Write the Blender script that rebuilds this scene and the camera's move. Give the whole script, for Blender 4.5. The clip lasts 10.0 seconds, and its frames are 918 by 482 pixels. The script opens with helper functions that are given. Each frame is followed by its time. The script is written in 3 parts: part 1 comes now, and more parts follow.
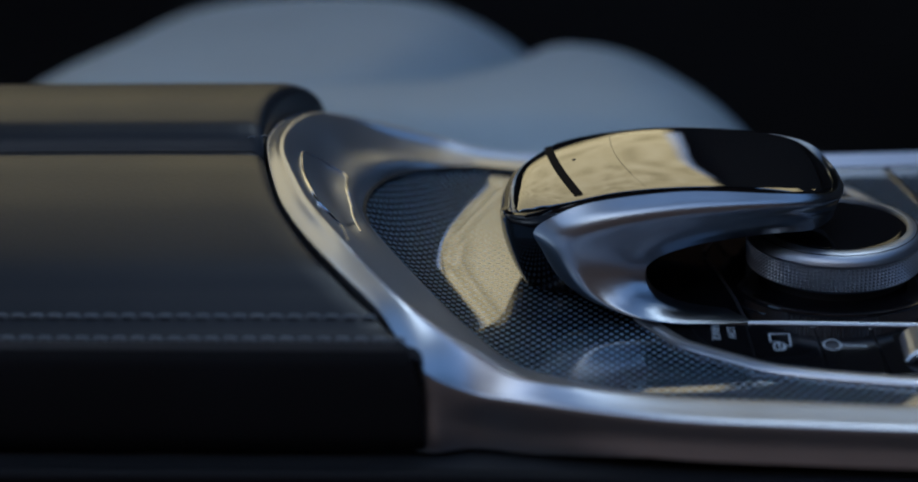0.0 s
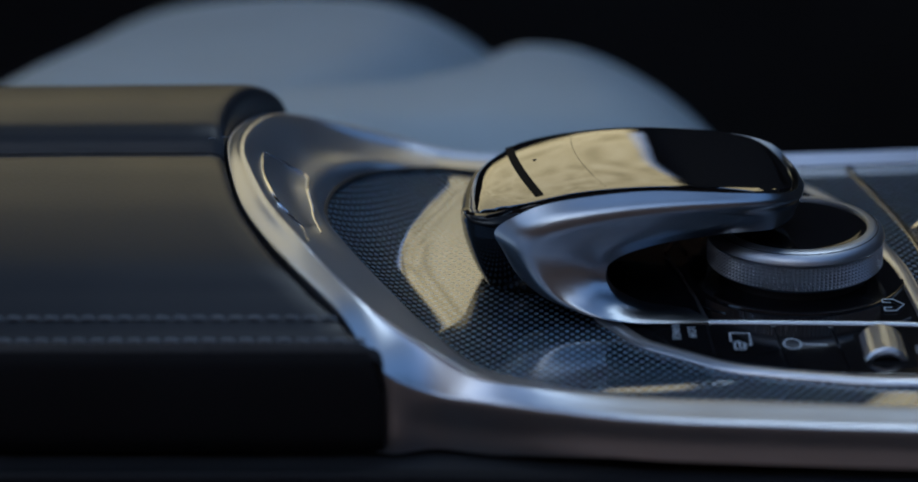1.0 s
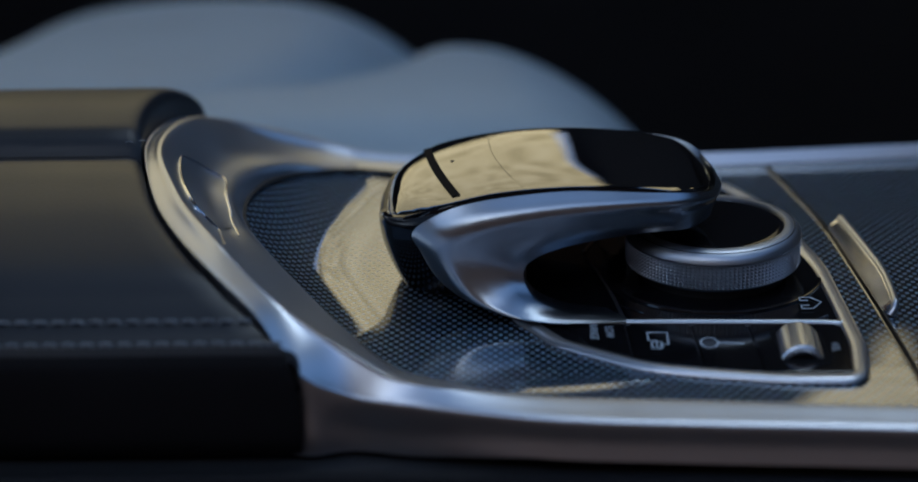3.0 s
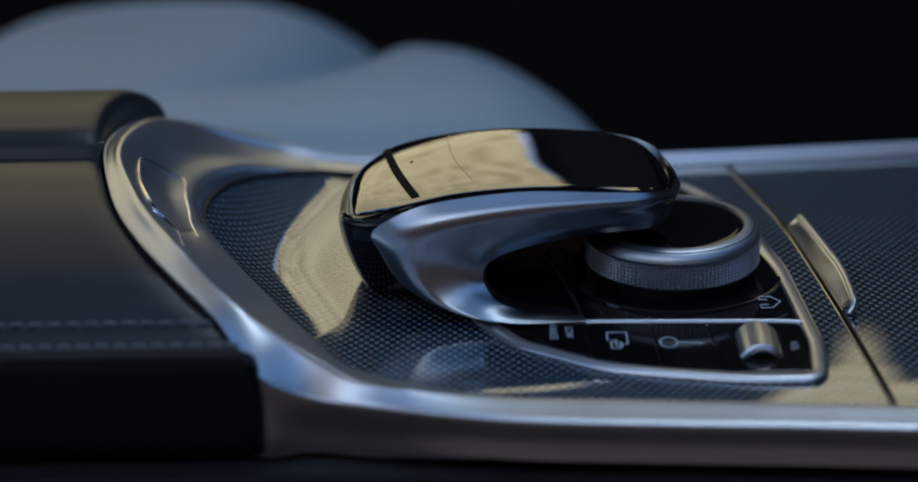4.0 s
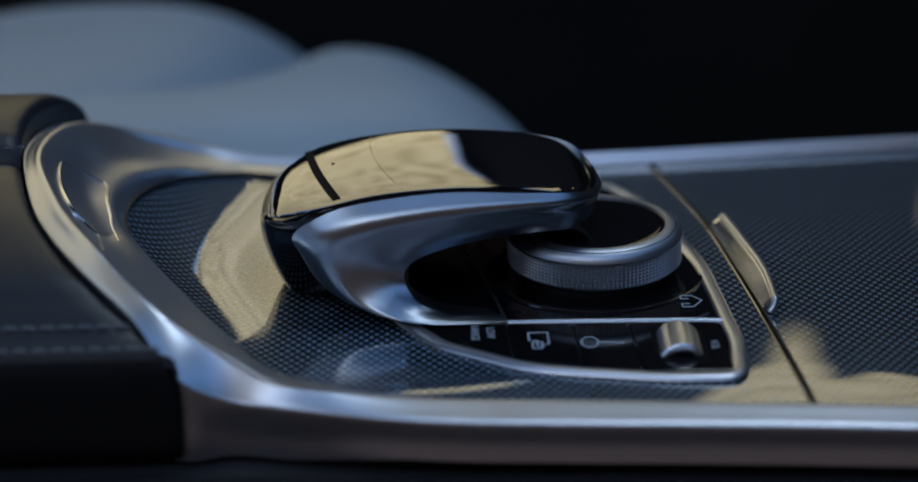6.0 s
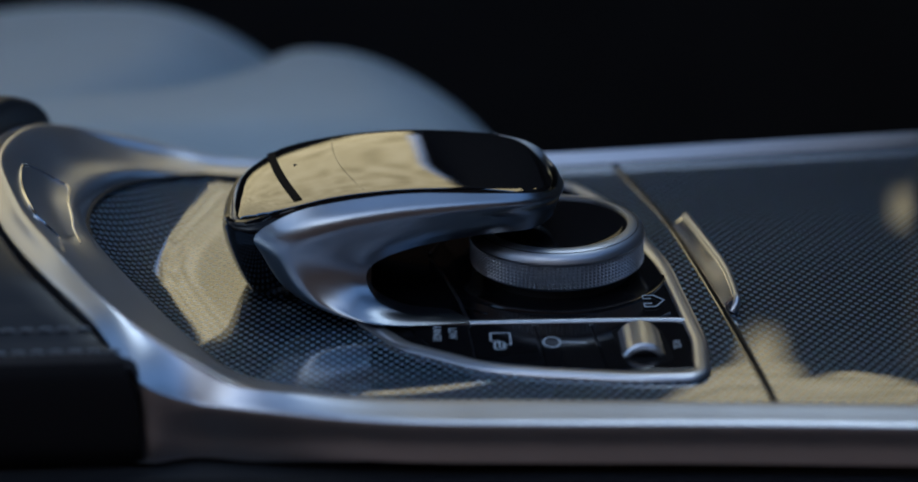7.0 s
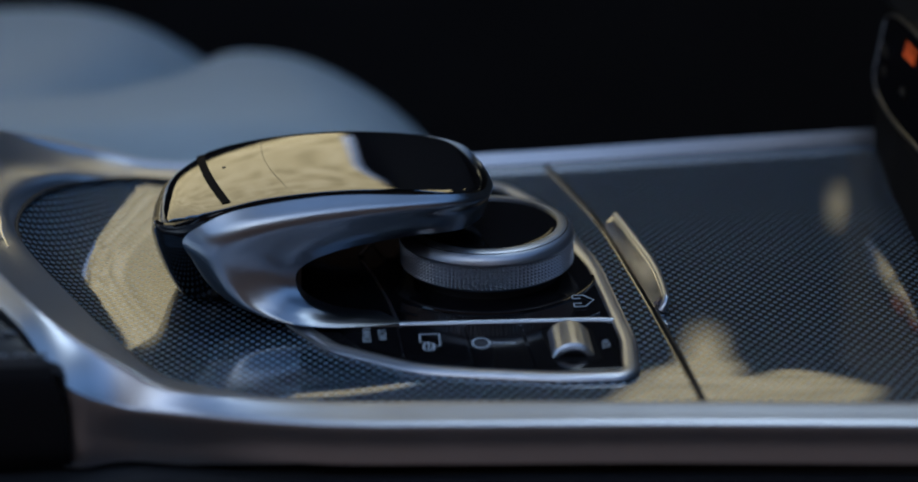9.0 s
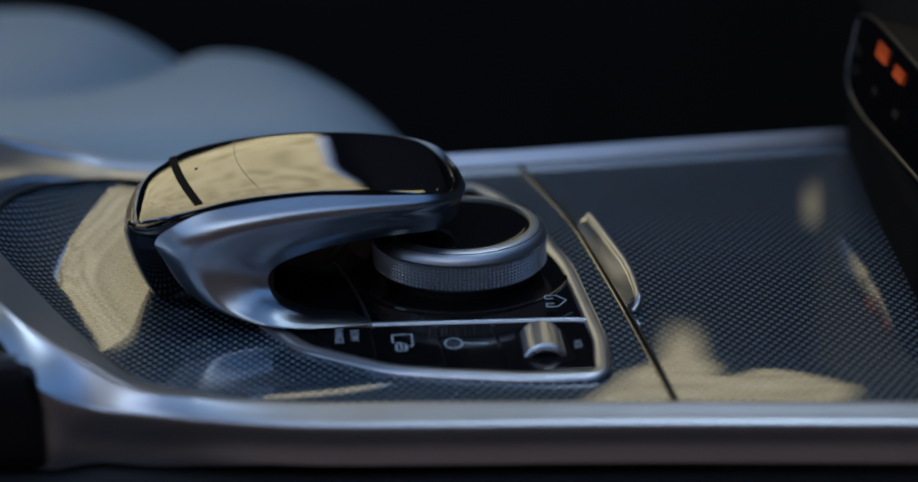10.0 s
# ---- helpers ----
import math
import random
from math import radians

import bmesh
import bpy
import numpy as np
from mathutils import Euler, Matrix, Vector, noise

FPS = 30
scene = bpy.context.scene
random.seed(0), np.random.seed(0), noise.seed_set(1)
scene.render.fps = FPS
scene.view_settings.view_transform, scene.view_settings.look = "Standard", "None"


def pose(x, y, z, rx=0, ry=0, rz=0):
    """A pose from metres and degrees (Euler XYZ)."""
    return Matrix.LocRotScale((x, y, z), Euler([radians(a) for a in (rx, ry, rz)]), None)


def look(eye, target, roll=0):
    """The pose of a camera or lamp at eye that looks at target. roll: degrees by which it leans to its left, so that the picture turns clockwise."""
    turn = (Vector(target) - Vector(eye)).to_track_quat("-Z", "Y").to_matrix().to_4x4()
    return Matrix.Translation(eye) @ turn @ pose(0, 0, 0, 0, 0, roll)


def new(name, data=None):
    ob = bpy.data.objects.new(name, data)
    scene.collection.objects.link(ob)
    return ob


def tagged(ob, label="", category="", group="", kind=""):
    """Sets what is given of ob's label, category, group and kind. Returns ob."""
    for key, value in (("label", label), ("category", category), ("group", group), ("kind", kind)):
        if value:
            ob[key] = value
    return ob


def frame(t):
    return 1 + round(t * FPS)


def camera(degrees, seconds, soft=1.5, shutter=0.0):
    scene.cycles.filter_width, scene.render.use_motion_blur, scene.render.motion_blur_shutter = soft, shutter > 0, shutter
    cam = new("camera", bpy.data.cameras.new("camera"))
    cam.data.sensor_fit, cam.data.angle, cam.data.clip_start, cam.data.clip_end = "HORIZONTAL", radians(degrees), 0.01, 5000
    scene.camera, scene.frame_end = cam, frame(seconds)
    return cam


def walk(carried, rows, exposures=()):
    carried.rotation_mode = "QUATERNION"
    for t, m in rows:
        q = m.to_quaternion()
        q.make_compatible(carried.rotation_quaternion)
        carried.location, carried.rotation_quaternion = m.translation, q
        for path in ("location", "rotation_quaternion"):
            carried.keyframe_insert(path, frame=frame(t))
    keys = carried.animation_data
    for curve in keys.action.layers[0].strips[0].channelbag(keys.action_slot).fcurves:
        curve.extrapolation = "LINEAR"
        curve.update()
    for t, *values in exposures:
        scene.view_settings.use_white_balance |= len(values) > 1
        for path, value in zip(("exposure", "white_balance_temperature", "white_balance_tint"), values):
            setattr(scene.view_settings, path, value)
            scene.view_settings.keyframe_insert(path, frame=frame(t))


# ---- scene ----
# camera: a long lens on a tripod head that pans slowly towards the dashboard
cam = camera(20.0, 10.0, 1.8)
cam.data.dof.use_dof = True
cam.data.dof.focus_distance = 0.826
cam.data.dof.aperture_fstop = 4.6
ARM = 0.372
PAN = [(0.0, 2.907), (0.5, 2.586), (1.0, 2.283), (1.5, 1.961), (2.0, 1.658), (2.5, 1.312), (4.0, 0.331), (4.5, 0.004), (5.0, -0.297),
       (5.5, -0.611), (7.0, -1.524), (7.5, -1.824), (8.0, -2.096), (8.5, -2.387), (9.0, -2.649), (9.5, -2.909), (10.0, -3.087)]


def station(yaw):
    a = radians(yaw)
    return (pose(-0.0615 - ARM * math.sin(a), -1.15637 + ARM * math.cos(a), 0.32374, 90 - 21.66, 0, yaw) @ pose(0, 0, 0, 0, 0, ROLL))


ROLL = -0.97
walk(cam, [(t, station(yaw)) for t, yaw in PAN], [(0.0, 0.47, 4900, 3), (10.0, 0.47, 4900, 3)])

# ---- light: overcast blue sky from the open door and the windscreen, sunlit autumn trees beyond the far window ----
world = bpy.data.worlds.new("world")
scene.world = world
world.use_nodes = True
wn = world.node_tree
bg = wn.nodes["Background"]
sky = wn.nodes.new("ShaderNodeTexSky")
sky.sky_type = 'NISHITA'
sky.sun_disc = False
sky.sun_elevation = radians(35)
sky.sun_rotation = radians(200)
sky.dust_density, sky.ozone_density = 2.0, 0.5
wn.links.new(sky.outputs[0], bg.inputs[0])
bg.inputs[1].default_value = 0.15
sun_data = bpy.data.lights.new("sun", 'SUN')
sun_data.energy, sun_data.angle, sun_data.color = 0.5, radians(20), (1, 0.93, 0.82)
sun = new("sun", sun_data)
sun.matrix_world = look((0.6, 0.8, 2.5), (0, 0, 0))

# ---- materials ----


def material(name, color, rough=0.5, metal=0.0, coat=0.0, coat_rough=0.03, spec=0.5):
    m = bpy.data.materials.new(name)
    m.use_nodes = True
    b = m.node_tree.nodes["Principled BSDF"]
    b.inputs["Base Color"].default_value = (*color, 1)
    b.inputs["Roughness"].default_value = rough
    b.inputs["Metallic"].default_value = metal
    b.inputs["Coat Weight"].default_value = coat
    b.inputs["Coat Roughness"].default_value = coat_rough
    b.inputs["Specular IOR Level"].default_value = spec
    return m


def nodes(m):
    t = m.node_tree
    return t, t.nodes["Principled BSDF"], t.links.new


def grain(m, scale, depth, size=1.0, rough=(0.0, 0.0), tint=0.0):
    """Fine relief, uneven gloss and a slight two-scale colour change."""
    t, b, link = nodes(m)
    co = t.nodes.new("ShaderNodeTexCoord")
    n1 = t.nodes.new("ShaderNodeTexNoise")
    n1.inputs["Scale"].default_value, n1.inputs["Detail"].default_value = scale, 4
    n2 = t.nodes.new("ShaderNodeTexNoise")
    n2.inputs["Scale"].default_value, n2.inputs["Detail"].default_value = scale / 40, 3
    link(co.outputs["Object"], n1.inputs["Vector"])
    link(co.outputs["Object"], n2.inputs["Vector"])
    if depth:
        bump = t.nodes.new("ShaderNodeBump")
        bump.inputs["Strength"].default_value, bump.inputs["Distance"].default_value = depth, 0.0002 * size
        link(n1.outputs["Fac"], bump.inputs["Height"])
        link(bump.outputs[0], b.inputs["Normal"])
    if rough[1]:
        r = t.nodes.new("ShaderNodeMapRange")
        r.inputs["To Min"].default_value, r.inputs["To Max"].default_value = rough
        link(n2.outputs["Fac"], r.inputs["Value"])
        link(r.outputs[0], b.inputs["Roughness"])
    if tint:
        c = b.inputs["Base Color"].default_value[:]
        mix = t.nodes.new("ShaderNodeMix")
        mix.data_type = 'RGBA'
        mix.inputs["A"].default_value = tuple(v * (1 - tint) for v in c[:3]) + (1,)
        mix.inputs["B"].default_value = tuple(min(1, v * (1 + tint)) for v in c[:3]) + (1,)
        link(n2.outputs["Fac"], mix.inputs["Factor"])
        link(mix.outputs["Result"], b.inputs["Base Color"])
    return m


def math_node(t, op, a, b=None):
    n = t.nodes.new("ShaderNodeMath")
    n.operation = op
    for i, v in enumerate((a, b)):
        if v is None:
            continue
        if isinstance(v, (int, float)):
            n.inputs[i].default_value = v
        else:
            t.links.new(v, n.inputs[i])
    return n.outputs[0]


def woven(name):
    """Dark woven composite under clear lacquer: staggered pale dashes, relief under the coat."""
    m = material(name, (0.02, 0.025, 0.03), 0.42, 0.45, 1.0, 0.03, 0.12)
    t, b, link = nodes(m)
    b.inputs["Coat IOR"].default_value = 2.7
    co = t.nodes.new("ShaderNodeTexCoord")
    sep = t.nodes.new("ShaderNodeSeparateXYZ")
    link(co.outputs["Object"], sep.inputs[0])
    u = math_node(t, 'MULTIPLY', sep.outputs[0], 2 * math.pi / WEAVE[0])
    v = math_node(t, 'MULTIPLY', sep.outputs[1], 2 * math.pi / WEAVE[1])
    a = math_node(t, 'MAXIMUM', math_node(t, 'MINIMUM', math_node(t, 'MULTIPLY', math_node(t, 'SINE', u), 1.7), 1.0), -1.0)
    h = math_node(t, 'ADD', math_node(t, 'MULTIPLY', math_node(t, 'MULTIPLY', a, math_node(t, 'COSINE', v)), 0.5), 0.5)
    ramp = t.nodes.new("ShaderNodeValToRGB")
    ramp.color_ramp.elements[0].position, ramp.color_ramp.elements[0].color = 0.52, (0.007, 0.010, 0.015, 1)
    ramp.color_ramp.elements[1].position, ramp.color_ramp.elements[1].color = 0.92, (0.23, 0.33, 0.46, 1)
    link(h, ramp.inputs[0])
    n = t.nodes.new("ShaderNodeTexNoise")
    n.inputs["Scale"].default_value, n.inputs["Detail"].default_value = 260, 3
    link(co.outputs["Object"], n.inputs["Vector"])
    mix = t.nodes.new("ShaderNodeMix")
    mix.data_type, mix.blend_type = 'RGBA', 'MULTIPLY'
    mix.inputs["Factor"].default_value = 0.3
    link(ramp.outputs[0], mix.inputs["A"])
    link(n.outputs["Color"], mix.inputs["B"])
    link(mix.outputs["Result"], b.inputs["Base Color"])
    bump = t.nodes.new("ShaderNodeBump")
    bump.inputs["Strength"].default_value, bump.inputs["Distance"].default_value = 0.5, 0.0004
    link(h, bump.inputs["Height"])
    link(bump.outputs[0], b.inputs["Normal"])
    return m


WEAVE = (0.0032, 0.0046)
LEATHER = grain(material("black_leather", (0.014, 0.015, 0.018), 0.42, spec=0.29), 900, 0.35, 1.0, (0.36, 0.5), 0.25)
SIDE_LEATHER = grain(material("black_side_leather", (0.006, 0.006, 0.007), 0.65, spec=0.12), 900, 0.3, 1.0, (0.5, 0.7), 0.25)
THREAD = grain(material("grey_thread", (0.13, 0.145, 0.165), 0.7), 2000, 0.5, 1.0, tint=0.2)
SATIN = grain(material("satin_silver", (0.51, 0.52, 0.55), 0.27, 1.0), 3000, 0.0, 0.3, (0.33, 0.39), 0.05)
ARM_SILVER = grain(material("satin_silver_dark", (0.32, 0.345, 0.38), 0.25, 1.0), 3000, 0.0, 0.3, (0.26, 0.32), 0.05)
DIAL_SILVER = grain(material("matt_silver", (0.40, 0.42, 0.46), 0.42, 1.0), 3000, 0.0, 0.3, (0.38, 0.46), 0.05)
DARK_TRIM = grain(material("dark_trim", (0.16, 0.16, 0.17), 0.3, 1.0), 3000, 0.0, 0.3, (0.27, 0.33), 0.05)
KNURL = grain(material("knurled_silver", (0.58, 0.60, 0.64), 0.34, 1.0), 3000, 0.0, 0.3, (0.25, 0.33), 0.05)
CHROME = grain(material("polished_silver", (0.72, 0.72, 0.74), 0.12, 1.0), 2500, 0.0, 1.0, (0.10, 0.18))
GLOSS = grain(material("black_gloss", (0.004, 0.004, 0.005), 0.035, 0.0, 1.0, 0.02, 0.8), 60, 0.0, 1.0, (0.03, 0.06))
GLOSS.node_tree.nodes["Principled BSDF"].inputs["Coat IOR"].default_value = 1.85
PLATE = grain(material("black_plate", (0.004, 0.004, 0.005), 0.07, 0.0, 0.0, 0.02, 0.35), 60, 0.0, 1.0, (0.06, 0.10))
MATTE = grain(material("matte_black", (0.003, 0.003, 0.004), 0.8, spec=0.08), 500, 0.3, 1.0, tint=0.3)
RUBBER = grain(material("black_gap", (0.004, 0.004, 0.005), 0.6), 500, 0.2)
PRINT = grain(material("pale_print", (0.36, 0.41, 0.47), 0.5), 800, 0.0, 1.0, (0.4, 0.6))
WOVEN = woven("woven_lacquer")
SEAT = grain(material("grey_seat_leather", (0.40, 0.47, 0.50), 0.6, spec=0.25), 700, 0.3, 1.0, (0.45, 0.6), 0.12)
DARK = grain(material("dark_plastic", (0.012, 0.012, 0.013), 0.6, spec=0.3), 700, 0.3, 1.0, (0.5, 0.7), 0.3)
PAVING = grain(material("paving", (0.20, 0.115, 0.07), 0.9), 60, 0.4, 20.0, tint=0.2)
BROWN = grain(material("brown_wall", (0.20, 0.115, 0.07), 0.9), 30, 0.3, 20.0, tint=0.2)
CARPET = grain(material("black_carpet", (0.016, 0.016, 0.016), 0.95, spec=0.1), 500, 0.8, 3.0, tint=0.4)
HEADLINER = grain(material("dark_headliner", (0.02, 0.02, 0.022), 0.9, spec=0.1), 900, 0.5, 2.0, tint=0.2)


def glowing(name, color, strength):
    m = bpy.data.materials.new(name)
    m.use_nodes = True
    b = m.node_tree.nodes["Principled BSDF"]
    b.inputs["Base Color"].default_value = (0, 0, 0, 1)
    b.inputs["Emission Color"].default_value = (*color, 1)
    b.inputs["Emission Strength"].default_value = strength
    return m


ORANGE = glowing("orange_display", (1.0, 0.11, 0.004), 0.22)


def foliage():
    """Sunlit autumn trees, far outside the window; emission stands in for the sunlight."""
    m = glowing("glowing_trees", (0.6, 0.5, 0.28), 1.12)
    t, b, link = nodes(m)
    co = t.nodes.new("ShaderNodeTexCoord")
    n = t.nodes.new("ShaderNodeTexNoise")
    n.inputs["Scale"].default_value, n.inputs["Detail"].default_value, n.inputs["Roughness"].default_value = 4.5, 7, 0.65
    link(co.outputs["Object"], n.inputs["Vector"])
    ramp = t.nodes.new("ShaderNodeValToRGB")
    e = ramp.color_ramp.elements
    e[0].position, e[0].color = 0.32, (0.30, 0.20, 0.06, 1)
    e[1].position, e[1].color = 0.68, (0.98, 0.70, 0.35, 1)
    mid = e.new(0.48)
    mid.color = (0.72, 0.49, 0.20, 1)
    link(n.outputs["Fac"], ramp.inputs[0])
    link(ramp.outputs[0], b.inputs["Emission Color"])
    return m


TREES = foliage()

# ---- builders (all lengths in millimetres) ----


def part(name, bm, mat, parent=None, label="", smooth=True, crease=38):
    me = bpy.data.meshes.new(name)
    bmesh.ops.recalc_face_normals(bm, faces=bm.faces)
    bmesh.ops.scale(bm, vec=(0.001,) * 3, verts=bm.verts)
    bm.to_mesh(me)
    bm.free()
    me.materials.append(mat)
    if smooth:
        me.shade_smooth()
        me.set_sharp_from_angle(angle=radians(crease))
    ob = new(name, me)
    ob.parent = parent
    if label:
        tagged(ob, label)
    return ob


def thing(name, label, category, group="", kind=""):
    ob = new(name)
    ob.empty_display_size = 0.01
    return tagged(ob, label, category, group, kind)


def spline(points, steps):
    """A smooth curve through the points (Catmull-Rom)."""
    p = np.array(points, float)
    p = np.vstack([2 * p[0] - p[1], p, 2 * p[-1] - p[-2]])
    out = []
    for i in range(1, len(p) - 2):
        a, b, c, d = p[i - 1:i + 3]
        for k in range(steps):
            s = k / steps
            out.append(0.5 * (2 * b + (c - a) * s + (2 * a - 5 * b + 4 * c - d) * s ** 2 + (3 * b - a - 3 * c + d) * s ** 3))
    out.append(p[-2])
    return np.array(out)


def sheet(rows, closed=False, caps=False, bm=None):
    """A skin over rows of points; closed: each row is a ring."""
    bm = bm or bmesh.new()
    vs = [[bm.verts.new(tuple(map(float, q))) for q in r] for r in rows]
    n = len(vs[0])
    for a, b in zip(vs, vs[1:]):
        for i in range(n if closed else n - 1):
            j = (i + 1) % n
            bm.faces.new((a[i], a[j], b[j], b[i]))
    if caps:
        bm.faces.new(vs[0])
        bm.faces.new(vs[-1])
    return bm


def tube(path, radius, closed=False, sides=8, flat=1.0, bm=None):
    """A round bead along a path; flat squashes it in height."""
    p = np.array(path, float)
    rows = []
    n = len(p)
    for i in range(n):
        d = p[(i + 1) % n] - p[i - 1] if closed else p[min(i + 1, n - 1)] - p[max(i - 1, 0)]
        d = d / (np.linalg.norm(d) + 1e-9)
        side = np.cross(d, (0, 0, 1))
        side /= np.linalg.norm(side) + 1e-9
        up = np.cross(side, d)
        r = radius[i] if hasattr(radius, "__len__") else radius
        rows.append([p[i] + r * (side * math.cos(a) + up * flat * math.sin(a)) for a in np.linspace(0, 2 * math.pi, sides, endpoint=False)])
    if closed:
        rows.append(rows[0])
        return sheet(rows, True, False, bm)
    return sheet(rows, True, True, bm)


def slab(outline, z0, z1, edge=0.0, segs=2, bm=None):
    """A plate with the given outline, its upper edge rounded."""
    b2 = bmesh.new()
    low = [b2.verts.new((x, y, z0)) for x, y in outline]
    f = b2.faces.new(low)
    top = bmesh.ops.extrude_face_region(b2, geom=[f])
    tv = [v for v in top["geom"] if isinstance(v, bmesh.types.BMVert)]
    bmesh.ops.translate(b2, vec=(0, 0, z1 - z0), verts=tv)
    if edge:
        es = [e for e in b2.edges if all(v in tv for v in e.verts)]
        bmesh.ops.bevel(b2, geom=es, offset=edge, segments=segs, profile=0.5, affect='EDGES', clamp_overlap=True)
    return b2


def lathe(profile, centre, sides=96):
    """A turned body: profile of radius and height round an upright axis."""
    cx, cy = centre
    rows = [[(cx + r * math.cos(a), cy + r * math.sin(a), z) for a in np.linspace(0, 2 * math.pi, sides, endpoint=False)] for r, z in profile]
    return sheet(rows, True, True)


def rounded(points, radius, steps=5):
    """An outline with its corners rounded; radius: one, or one for each corner."""
    out = []
    n = len(points)
    for i in range(n):
        p, a, b = (Vector(points[k % n]) for k in (i, i - 1, i + 1))
        r = radius[i] if hasattr(radius, "__len__") else radius
        da, db = (a - p).normalized(), (b - p).normalized()
        half = da.angle(db) / 2
        cut = min(r / math.tan(half), 0.48 * (a - p).length, 0.48 * (b - p).length)
        s, e = p + da * cut, p + db * cut
        for k in range(steps + 1):
            w = k / steps
            out.append(tuple((1 - w) ** 2 * s + 2 * w * (1 - w) * p + w * w * e))
    return out


def box(x0, x1, y0, y1, z0, z1, edge=0.0):
    return slab([(x0, y0), (x1, y0), (x1, y1), (x0, y1)], z0, z1, edge)


def writing(name, body, size, place, mat, parent, turn=-90):
    cu = bpy.data.curves.new(name, 'FONT')
    cu.body, cu.size, cu.extrude, cu.align_x, cu.align_y = body, size / 1000, 0.00003, 'CENTER', 'CENTER'
    tmp = bpy.data.objects.new(name, cu)
    me = bpy.data.meshes.new_from_object(tmp)
    bpy.data.objects.remove(tmp)
    me.materials.append(mat)
    ob = new(name, me)
    ob.matrix_world = pose(place[0] / 1000, place[1] / 1000, place[2] / 1000, 0, 0, turn)
    ob.parent = parent
    return ob


# ---- console: panel, cover and surround ----


RING_XY = ((220, -119), (57, -105), (-9, -98.5), (-55, -94), (-87, -82), (-102.6, -73.5), (-117, -53.5), (-128.5, -35), (-138.7, -19), (-147.3, -3.5), (-150.8, 6.5), (-152.5, 17),
    (-151.5, 34), (-147, 52), (-139.5, 67), (-131, 78), (-122, 86), (-110, 91.5), (-60, 98.5), (5, 100), (91, 108.5), (200, 118))
BORDER = spline(RING_XY[3:19], 40)
BOWL = 14.0


def height(x, y):
    """The panel: level, curling up in a bowl towards the armrest, bending down at the cover's near edge, with a soft fold below the buttons."""
    curl = 0.0
    if x < -45:
        away = np.hypot(BORDER[:, 0] - x, BORDER[:, 1] - y)
        k = int(np.argmin(away))
        rise = 0.0035 * max(-85 - BORDER[k, 0], 0) ** 2
        curl = rise * max(1 - away[k] / ((BOWL + 1.35 * rise) * (1 + 0.45 * min(max((y - 30) / 40, 0), 1))), 0) ** 2
    fade = min(max((x - 5) / 40, 0), 1)
    crest = -87 + 11 * min(max((x + 60) / 47, 0), 1.2) ** 2
    ends = max(0.0, 1 - ((x + 42) / 38) ** 2)
    fold = 0.45 * ends * math.exp(-((y - crest) / 3.2) ** 2)
    return curl + fold - fade * 0.0016 * max(-70 - 0.06 * x - y, 0) ** 2


INNER = [(x, y, height(x, y) + 0.4) for x, y in RING_XY]
LIP = [(220, -126, 3.4), (57, -110.5, 3.4), (-9, -104.5, 3.4), (-56, -101.5, 3.7), (-93.5, -98, 6.6), (-110.5, -92.5, 13.5), (-125.5, -86.5, 21.5), (-138, -77, 28.5), (-150, -62, 35), (-160, -42.5, 38), (-166.2, -29.2, 40.2),
       (-174.5, 0, 42), (-175, 32, 38.5), (-170, 62, 32.5), (-161, 84, 23), (-147, 96, 13.5), (-129, 103, 6.5), (-109, 101, 3.4), (-60, 100.8, 3), (5, 102, 3), (91, 110, 3), (200, 119.5, 3)]
OUTER = [(220, -137, 2.4), (56, -121, 2.4), (-9, -116.2, 2.4), (-55, -112, 2.6), (-96, -102, 3.2), (-112, -98.5, 4.6), (-126.5, -101.8, 13.4), (-139, -92, 27), (-153, -78, 35), (-164, -60.5, 38.8), (-173.2, -37.6, 41.2),
         (-181, 0, 42.3), (-182.5, 29, 40), (-178.5, 62, 34), (-169.5, 89, 25), (-152.5, 103, 17), (-132.5, 111, 9), (-109, 109, 4), (-60, 106.5, 3), (6, 105.5, 3), (92, 113, 3), (200, 122.5, 3)]
RING = 8


